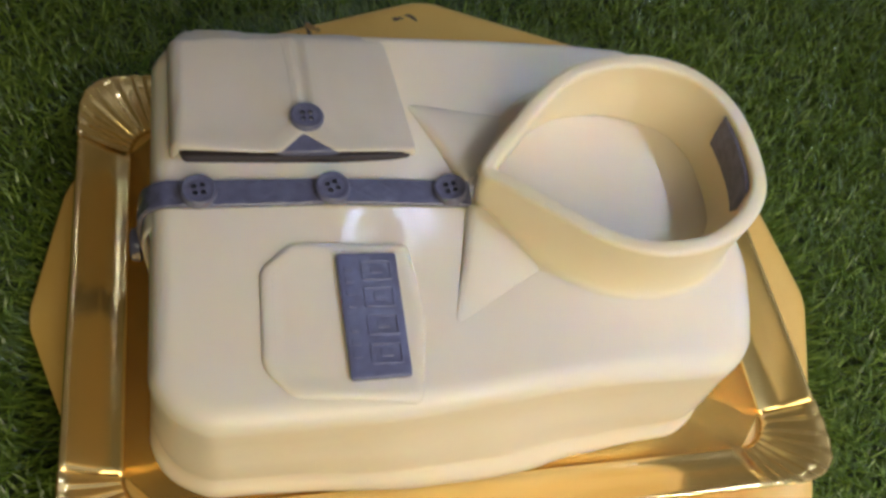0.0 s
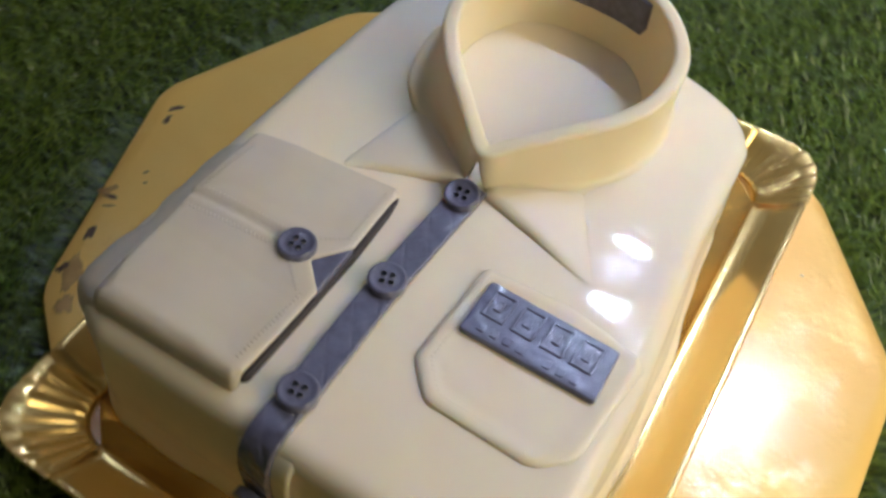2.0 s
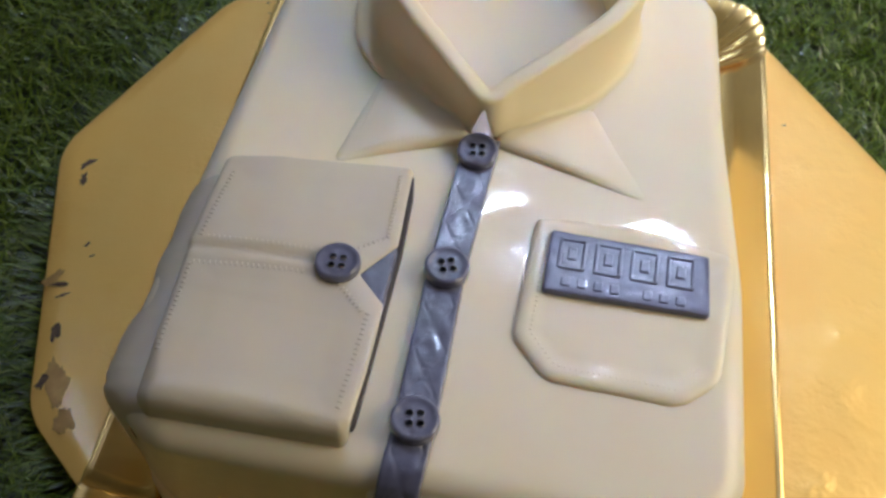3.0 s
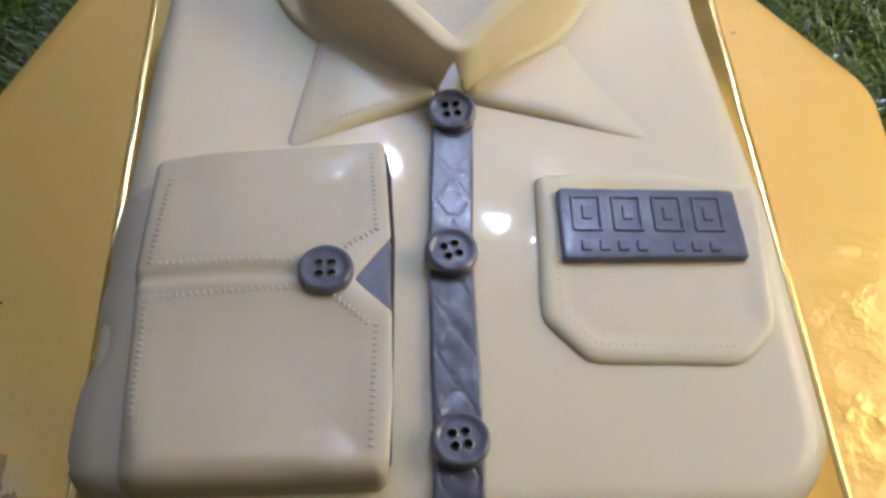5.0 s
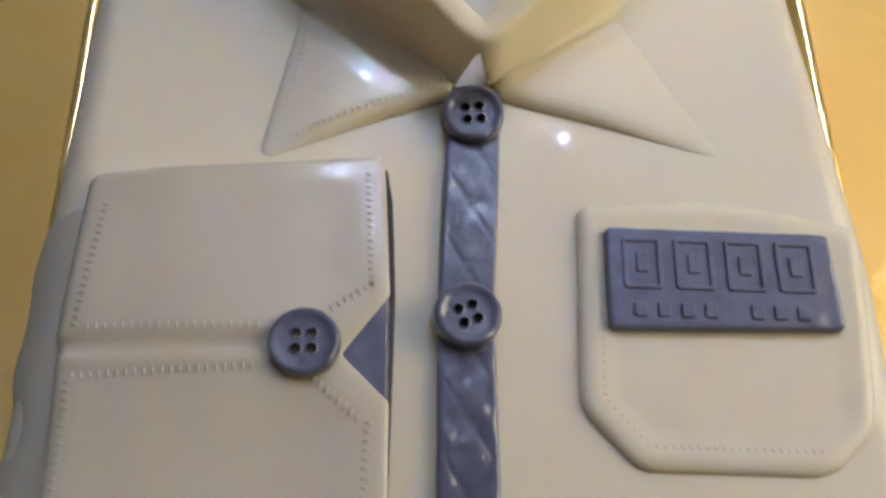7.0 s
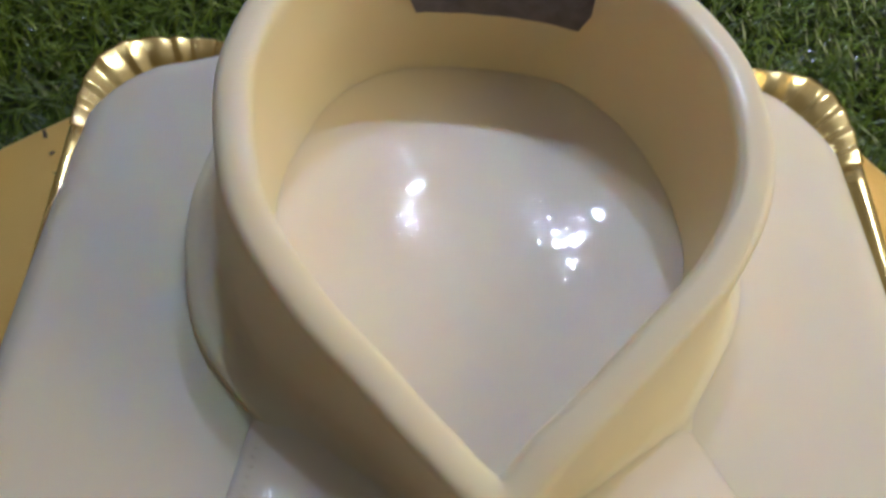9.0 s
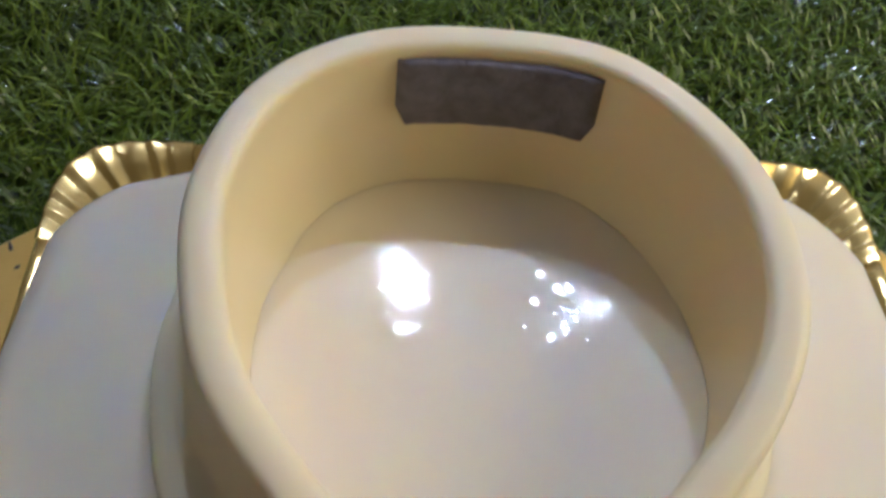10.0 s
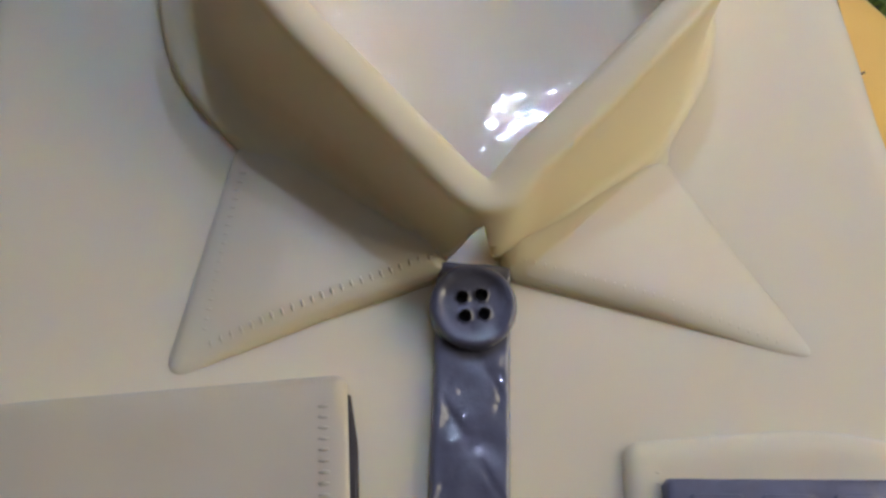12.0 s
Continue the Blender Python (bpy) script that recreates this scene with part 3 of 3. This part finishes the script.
def build_collar():
    r, o, h = RIM_LINE[:, :2], RIM_OUT, HEM_LINE
    rz = RIM_LINE[:, 2]
    left = [(-.0054, .0770, .001), (-.030, .0662, .03), (-.0675, .0465, .003), (-.0640, .075, .03), (-.0595, .108, .003), (-.048, .1135, 0), (-.026, .0995, 0), (-.0066, .0885, 0)]
    right = [(.0070, .0888, 0), (.026, .104, 0), (.042, .115, 0), (.051, .1165, .003), (.067, .090, .03), (.0880, .0605, .003), (.045, .0705, .03), (.0066, .0780, .001)]
    left, right = orient(rounded(left, 6)), orient(rounded(right, 6))

    def leaf_top(x, y):
        near = np.clip(1 - np.hypot(x, y - 0.1) / 0.09, 0, 1)
        out = (x - 0.0545) * 0.87 + (y - 0.114) * 0.50
        blend = np.where(x < 0, np.clip((x + 0.0665) / 0.024, 0, 1), np.clip(0.06 - out / 0.036, 0, 1))
        blend = blend * blend * (3 - 2 * blend)
        return body_z(x, y) + (np.where(x < 0, 0.0034, 0.0027) + np.where(x < 0, 0.0022, 0.0014) * near) * np.where(x < 0, 0.22 + 0.78 * blend, 0.10 + 0.90 * blend)

    # the wall runs into the two points in front, and ends in a free hem behind them
    on = np.maximum(distance(h, left), distance(h, right))
    on = np.clip((on + 0.002) / 0.005, 0, 1)
    on = sum(np.roll(on, k) for k in range(-4, 5)) / 9
    free = body_z(h[:, 0], h[:, 1]) + 0.0042 - 0.0046 * np.clip((h[:, 0] - 0.0) / 0.03, 0, 1)
    hz = np.maximum(free + (leaf_top(h[:, 0], h[:, 1]) - 0.0003 - free) * on, TOP - 0.006)
    rows = []

    # the two ends only meet above a small gap
    def row(xy, z):
        gap = np.interp(np.abs(xy[:, 0] + 0.0008), (0, 0.0058, 0.0060), (0.1345, 0.112, 0.0)) * (xy[:, 1] < 0.1)
        rows.append(np.c_[xy, np.maximum(z, gap)])

    back = np.clip((r[:, 1] - 0.12) / 0.08, 0, 1)[:, None]
    row(r + o * (0.001 - 0.013 * back), np.full(len(r), TOP - 0.003))
    row(r - o * (0.0002 + 0.0095 * back), np.full(len(r), TOP + 0.002))
    row(r - o * (0.0005 + 0.0068 * back), np.full(len(r), TOP + 0.006))
    row(r - o * (0.0012 + 0.0045 * back), np.full(len(r), TOP + 0.012))
    row(r - o * 0.003, rz - 0.022)
    row(r - o * 0.0047, rz - 0.008)
    for a in np.linspace(-84, 84, 13):
        row(r + o * 0.0050 * math.copysign(abs(math.sin(radians(a))) ** 0.66, a), rz - 0.0046 * (1 - math.cos(radians(a)) ** 0.66))
    s = r + o * 0.0051
    for t, drop in ((0.04, 0.24), (0.12, 0.48), (0.24, 0.71), (0.38, 0.87), (0.52, 0.95), (0.66, 0.98), (0.82, 0.995), (0.95, 1.0)):
        row(s + (h - s) * t, rz - 0.006 + (hz - rz + 0.006) * drop)
    row(h, hz - 0.0008)
    row(h + o * 0.0006, hz - 0.003)
    row(h, hz - 0.007)
    v, f = loft(rows)
    f = [q[::-1] for q in f]
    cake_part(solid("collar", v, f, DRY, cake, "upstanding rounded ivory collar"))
    for pts, material in ((left, WET), (right, FONDANT)):
        cake_part(slab("collar_point", pts, leaf_top, over(-0.001), 0.0062, material, cake, edge=0.12))
    return leaf_top


def stitches(name, lines, height, pitch=0.0024, size=(0.0006, 0.0017, 0.0006), parent=cake, material=None):
    """Rows of small pressed stitch marks along lines, across their way."""
    verts, faces = [], []
    for line in lines:
        p = resample(np.array(line, float), pitch, closed=False)
        t = np.gradient(p, axis=0)
        t /= np.linalg.norm(t, axis=1)[:, None]
        z = height(p[:, 0], p[:, 1])
        for (x, y), (tx, ty), h in zip(p, t, z):
            s = len(verts)
            for ring, k in ((-1, 0.0), (0, 1.0)):
                for a in range(6):
                    c, d = math.cos(a * math.pi / 3) * size[0], math.sin(a * math.pi / 3) * size[1]
                    w = 1.0 if ring < 0 else 0.55
                    verts.append((x + (tx * c - ty * d) * w, y + (ty * c + tx * d) * w, h - 0.0004 + k * size[2] + (0.0 if ring < 0 else 0.0002)))
            faces += [(s + a, s + (a + 1) % 6, s + 6 + (a + 1) % 6, s + 6 + a) for a in range(6)] + [tuple(range(s + 6, s + 12))]
    ob = cake_part(solid(name, verts, faces, material or FONDANT, parent))
    return tagged(ob, kind="stuff")


def seam(x):
    return -0.0140 - 0.0048 * (-0.055 - x) / 0.057


CUFF_EDGE = [(-.0272, .0515, .002), (-.1150, .0375, .004), (-.1135, -.016, .02), (-.1120, -.0195, .0), (-.1035, -.0945, .006), (-.0185, -.0885, .003), (-.0185, -.060, 0), (-.0203, -.028, .001), (-.0345, -.0155, .001), (-.0222, .003, .001)]


def cuff_top(x, y):
    x, y = np.ravel(x), np.ravel(y)
    u = np.clip((0.052 - y) / 0.06, 0, 1)
    h = 0.0060 + 0.0040 * u * u * (3 - 2 * u) + 0.0045 * np.clip((-0.04 - y) / 0.05, 0, 1)
    h *= 1 - 0.45 * np.clip((-0.085 - x) / 0.03, 0, 1) ** 1.5
    h += 0.0006 * wave(x, y, 0.02, 8)
    d = y - seam(x)
    along = np.clip((-0.050 - x) / 0.006, 0, 1)
    inside = distance(np.stack([x, y], 1), [p[:2] for p in CUFF_EDGE[::-1]])
    inside = np.minimum(inside, np.abs(d) + 0.002)
    k = np.clip((inside - 0.0065) / 0.012, 0, 1)
    h -= 0.0009 * k * k * (3 - 2 * k)
    h -= along * 0.0016 * np.exp(-((d - 0.0005) / 0.0022) ** 4)
    h += along * 0.0006 * np.exp(-((d + 0.0042) / 0.0014) ** 2)
    return body_z(x, y) + h


def lining_top(x, y):
    return np.minimum(0.0105, cuff_top(x, y) - body_z(x, y) - 0.0014)


def build_cuff():
    edge = orient(rounded(CUFF_EDGE, 6))

    def foot(x, y):
        return body_z(x, y) + (lining_top(x, y) + 0.0015) * np.clip((y + 0.0925) / 0.010, 0, 1) ** 2 * np.clip((0.051 - y) / 0.009, 0, 1) * np.clip((x + 0.048) / 0.012, 0, 1) - 0.0015

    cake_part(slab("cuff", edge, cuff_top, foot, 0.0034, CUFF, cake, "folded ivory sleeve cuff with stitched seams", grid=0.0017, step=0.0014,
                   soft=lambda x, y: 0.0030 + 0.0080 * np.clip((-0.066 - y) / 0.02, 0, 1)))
    lining = orient(rounded([(-.0288, .045, .001), (-.060, .034, .001), (-.060, -.080, .001), (-.027, -.083, .003), (-.0222, -.078, .002), (-.0228, -.033, .001), (-.0204, -.0285, 0), (-.0221, .0025, 0), (-.0252, .0065, .001)], 5))
    cake_part(slab("cuff_lining", lining, lambda x, y: body_z(x, y) + lining_top(x, y), over(-0.001), 0.0012, SLATE, cake, "slate grey lining inside the cuff", edge=0.75, grid=0.003))
    # Inner fold in the slit under the cuff, coloured as the shade there.
    fold = orient(rounded([(-.0262, .0478, .001), (-.055, .040, .001), (-.055, -.083, .001), (-.026, -.085, .003), (-.0178, -.081, .002), (-.0194, -.029, 0), (-.0206, .004, 0), (-.0236, .036, .003)], 5))
    cake_part(slab("shaded_cuff_fold", fold, lambda x, y: body_z(x, y) + np.minimum(0.0050, lining_top(x, y) - 0.0016), over(-0.001), 0.0010, SHADE, cake, "inner fold between cuff and shirt, shade in its dark colour", edge=0.8, grid=0.004))

    rows = [[(-.0315, .043), (-.0275, .006)], [(-.0275, .006), (-.040, -.004)], [(-.0255, -.034), (-.0245, -.078)], [(-.107, .026), (-.1075, -.012)],
            [(-.104, -.0125), (-.058, -.0090)], [(-.105, -.0265), (-.058, -.0205)], [(-.1060, -.028), (-.1020, -.070)], [(-.041, -.023), (-.0285, -.033)]]
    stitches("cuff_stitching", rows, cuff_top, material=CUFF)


def flank_x(y):
    """Where the cake's left side stands."""
    left = BODY[BODY[:, 0] < 0]
    left = left[np.argsort(left[:, 1])]
    near = left[np.abs(left[:, 1] - y) < 0.006]
    return float(near[:, 0].min())


def build_sleeve():
    ys = np.linspace(0.031, -0.096, 44)
    rows = []
    for k, y in enumerate(ys):
        t = k / (len(ys) - 1)
        end = min(1, min(t, 1 - t) / 0.09)
        end = math.sqrt(1 - (1 - end) ** 2)
        fold = 0.0010 * math.exp(-((y + 0.070) / 0.026) ** 2) - 0.0024 * math.exp(-((y + 0.040) / 0.010) ** 2) + 0.001 * noise.noise((y * 60, 0, 0))
        g = (0.0022 + fold) * end - 0.004 * (1 - end)
        e = flank_x(y) + 0.001
        low = 0.004 * (1 - end)
        prof = [(e + 0.032, TOP - 0.003), (e + 0.024, TOP + 0.0032 - low * 2), (e + 0.015, TOP + 0.0030 - low * 2), (e + 0.007 - g * 0.5, TOP - 0.0004 - low * 2), (e + 0.001 - g, TOP - 0.0075 - low), (e - 0.001 - g * 1.1, TOP - 0.016), (e - 0.001 - g * 1.1, TOP - 0.032),
                (e - g * 1.1, 0.06), (e - g, 0.036), (e - g * 0.6, FOOT_Z + 0.006), (e + 0.004, FOOT_Z + 0.001)]
        rows.append(catmull([(x, y + 0.0015 * noise.noise((x * 90, y * 50, 3)), z) for x, z in prof], 4, closed=False))
    v, f = loft(rows, closed=False)
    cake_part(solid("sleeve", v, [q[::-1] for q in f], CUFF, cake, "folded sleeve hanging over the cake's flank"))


def strip(name, path, centre, width, thick, bevel, material, label="", relief=None, across=17, under=0.0006):
    """A band laid along a path of (y, z), with rounded edges."""
    p = resample(np.array(path, float), 0.0012, closed=False)
    t = np.gradient(p, axis=0)
    t /= np.linalg.norm(t, axis=1)[:, None]
    n = np.stack([-t[:, 1], t[:, 0]], 1)
    if n[0, 1] < 0:
        n = -n
    run = np.r_[0, np.cumsum(np.linalg.norm(np.diff(p, axis=0), axis=1))]
    s = np.linspace(-1, 1, across)
    s = np.sign(s) * np.abs(s) ** 0.7
    rows = []
    for i in range(len(p)):
        w = width / 2 * (1 + 0.035 * noise.noise((run[i] * 45, width * 900, 0)))
        row = []
        end = min(1.0, (run[i]) / bevel, (run[-1] - run[i]) / bevel)
        for q in s:
            d = (1 - abs(q)) * w
            u = min(1, d / bevel, max(end, 0.0))
            h = thick * (0.25 + 0.75 * math.sqrt(max(0, 1 - (1 - u) ** 2)))
            if relief is not None:
                h += relief(q * w, run[i]) * min(1, d / 0.003)
            row.append((centre(p[i, 0]) + q * w, p[i, 0] + n[i, 0] * h, p[i, 1] + n[i, 1] * h))
        q = -under
        row = [(row[0][0], p[i, 0] + n[i, 0] * q, p[i, 1] + n[i, 1] * q)] + row + [(row[-1][0], p[i, 0] + n[i, 0] * q, p[i, 1] + n[i, 1] * q)]
        rows.append(row)
    v, f = loft(rows, closed=True)
    m = len(rows[0])
    f += [tuple(range(m)), tuple(range((len(rows) - 1) * m, len(rows) * m))[::-1]]
    return cake_part(solid(name, v, f, material, cake, label))


def front_path(y0, lift, low, off):
    """Along the top, round the front edge and down."""
    z, r = TOP + lift, 0.018
    yb = -0.0975 - off
    pts = [(y, z) for y in np.linspace(y0, yb + r, 30)]
    pts += [(yb + r - r * math.sin(radians(a)), z - r + r * math.cos(radians(a))) for a in range(10, 91, 10)]
    pts += [(yb - 0.001 * math.sin((z - h) * 60), h) for h in np.linspace(z - r, low, 12)[1:]]
    return pts


def middle(y):
    return 0.0005 + 0.0040 * min(1, max(0, -y / 0.075))


def build_placket():
    strip("front_band", front_path(0.076, -0.0022, 0.030, 0.004), lambda y: middle(y) + 0.003, 0.0305, 0.0012, 0.0010, FONDANT, "ivory front band hanging free over the cake's edge")

    def scored(q, s):
        g = 0.0
        for sign in (-1, 1):
            u = (s + sign * q * 1.55) / 0.0220
            u -= math.floor(u)
            d = min(u, 1 - u) * 0.0220
            g -= 0.0008 * math.exp(-(d / 0.0005) ** 2)
        return g + 0.0005 * noise.noise((q * 200, s * 150, 0))

    strip("placket", front_path(0.0808, 0.0010, 0.036, 0.006), middle, 0.0174, 0.0022, 0.0012, SLATE, "slate grey button strip with scored diamonds", scored, across=25)


def button_mesh(name, rad=0.0100, high=0.0058):
    """A round four-hole button with a raised rim, its foot at the origin."""
    ring = [(rad * math.cos(a), rad * math.sin(a)) for a in np.linspace(0, 2 * math.pi, 48, endpoint=False)]
    holes = []
    for sx in (-1, 1):
        for sy in (-1, 1):
            holes.append(np.array([(sx * 0.0022 + 0.0015 * math.cos(a), sy * 0.0022 + 0.0015 * math.sin(a)) for a in np.linspace(0, 2 * math.pi, 12, endpoint=False)]))

    def top(x, y):
        d = np.hypot(x, y)
        dish = 1 / (1 + np.exp((d - rad * 0.76) / 0.00045))
        return high - 0.0011 * dish + 0.0002 * wave(x, y, 0.003, 2)

    ob = slab(name, np.array(ring), top, lambda x, y: np.zeros_like(x), 0.0016, SLATE, None, "", edge=0.62, grid=0.0009, step=0.0011, holes=holes, seat=high - 0.0050)
    me = ob.data
    bm = bmesh.new()
    bm.from_mesh(me)
    for h in holes:
        vs = [bm.verts.new((*p, high - 0.0049)) for p in h]
        bm.faces.new(vs)
    bm.to_mesh(me)
    bm.free()
    return ob


def build_buttons():
    first = button_mesh("button")
    spots = [((0.000, 0.0685, TOP + 0.0024), (6, -3, 10)), ((0.0005, 0.000, TOP + 0.0024), (0, 2, 24)), ((0.0045, -0.0725, TOP + 0.0020), (-4, 0, 12)), ((-0.0445, -0.0135, 0.1180), (-3, -2, 5)), ((0.0045, -0.1070, 0.058), (92, 0, 0))]
    for k, (p, r) in enumerate(spots):
        ob = first
        if k:
            ob = new("button", first.data)
        ob.parent = cake
        ob.matrix_local = pose(p[0], p[1], p[2] - FOOT_Z, *r)


def build_pocket():
    edge = orient(rounded([(.0345, .0405, .003), (.0345, -.024, .007), (.051, -.0405, .008), (.107, -.039, .012), (.1225, -.024, .010), (.1275, .041, .004), (.080, .0465, .06)], 8))

    def top(x, y):
        d = distance(np.stack([np.ravel(x), np.ravel(y)], 1), edge)
        return body_z(x, y) + 0.0025 - 0.0010 * np.clip((d - 0.0050) / 0.006, 0, 1) + 0.0003 * wave(x, y, 0.012, 4)

    pocket = cake_part(slab("pocket", edge, top, over(-0.001), 0.0046, FONDANT, cake, "ivory breast pocket with cut-off lower corners", grid=0.0018, step=0.0018))
    stitches("pocket_stitching", [[(.0415, .034), (.0415, -.0195)], [(.0425, -.0215), (.0535, -.0325)], [(.056, -.0335), (.104, -.0320)]], top, size=(0.0005, 0.0013, 0.0004))
    plate = orient(rounded([(.0420, .0325, .0012), (.0430, -.0005, .0012), (.1155, .0045, .0012), (.1135, .0360, .0012)], 4))
    base = TOP + 0.0022

    def plate_top(x, y):
        return np.full(np.shape(np.ravel(x)), base + 0.0028) + 0.0004 * wave(x, y, 0.006, 9) - 0.3 * (TOP - body_z(x, y))

    label = cake_part(slab("pocket_label", plate, plate_top, lambda x, y: plate_top(x, y) - 0.0032, 0.0008, PLATE, cake, "slate grey label plate with pressed plain bars", grid=0.002))
    # plain pressed bars stand for the marks
    u, w = np.array((.0715, .0035)), np.array((-.0006, .0330))
    o = np.array((.0430, -.0005))

    def mark(a, b, c, d, wall, round_by):
        """A raised outline, or a solid bar where wall is 0, from (a, b) to (c, d) in parts of the plate."""
        line = resample(orient(rounded([(*(o + u * s + w * t), round_by) for s, t in ((a, b), (c, b), (c, d), (a, d))], 6)), 0.0007)
        n = normals(line)
        z = plate_top(line[:, 0], line[:, 1])
        steps = [(0, -0.0006), (0.0002, 0.0005), (0.0004, 0.0007)]
        if wall:
            steps += [(wall - 0.0004, 0.0007), (wall - 0.0002, 0.0005), (wall, -0.0006)]
        v, f = loft([np.c_[line - n * k, z + h] for k, h in steps], cap_end=not wall)
        cake_part(solid("raised_bar", v, f, PLATE, label, smooth=False))

    for k in range(4):
        a = 0.06 + k * 0.225
        mark(a, 0.38, a + 0.175, 0.90, 0.0018, 0.0012)
        mark(a + 0.058, 0.54, a + 0.117, 0.74, 0, 0.0006)
    for k in range(8):
        if k != 4:
            mark(0.10 + k * 0.100, 0.11, 0.10 + k * 0.100 + 0.06, 0.26, 0, 0.0008)


def build_back_label():
    keep = [i for i in range(len(RIM_LINE)) if RIM_LINE[i, 1] > 0.2 and -0.0355 < RIM_LINE[i, 0] < 0.0250]
    rows = []
    for j, (z, off) in enumerate(((0.1270, 0.0), (0.1268, 0.0022), (0.1280, 0.0030), (0.140, 0.0030), (0.1518, 0.0030), (0.1530, 0.0022), (0.1528, 0.0))):
        row = []
        for k, i in enumerate(keep):
            rz = RIM_LINE[i, 2]
            lean = np.interp(rz - z, (0, 0.008, 0.022, 0.045), (0.005, 0.0046, 0.003, -0.0005))
            e = min(k, len(keep) - 1 - k)
            q = RIM_LINE[i, :2] - RIM_OUT[i] * (lean + off * (0.2 if e == 0 else 1) - 0.0004)
            row.append((*q, z + 0.0006 * noise.noise((k * 0.7, j, 0))))
        rows.append(row)
    v, f = loft(rows, closed=False)
    ob = cake_part(solid("neck_label", v, f, SLATE_DULL, cake, "dull slate grey neck label inside the collar"))
    return ob


build_ground()
build_board()
build_tray()
build_body()
LEAF_TOP = build_collar()
build_sleeve()
build_cuff()
build_placket()
build_pocket()
build_back_label()
build_buttons()
stitches("collar_stitching", [[(-.0085, .0815), (-.030, .0715), (-.0575, .0567)], [(-.0590, .0600), (-.0575, .085), (-.056, .100)]], LEAF_TOP, size=(0.0005, 0.0014, 0.00025))
stitches("collar_stitching", [[(.0125, .0820), (.045, .0755), (.074, .0672)]], LEAF_TOP, size=(0.0004, 0.0010, 0.00012))
build_grass()
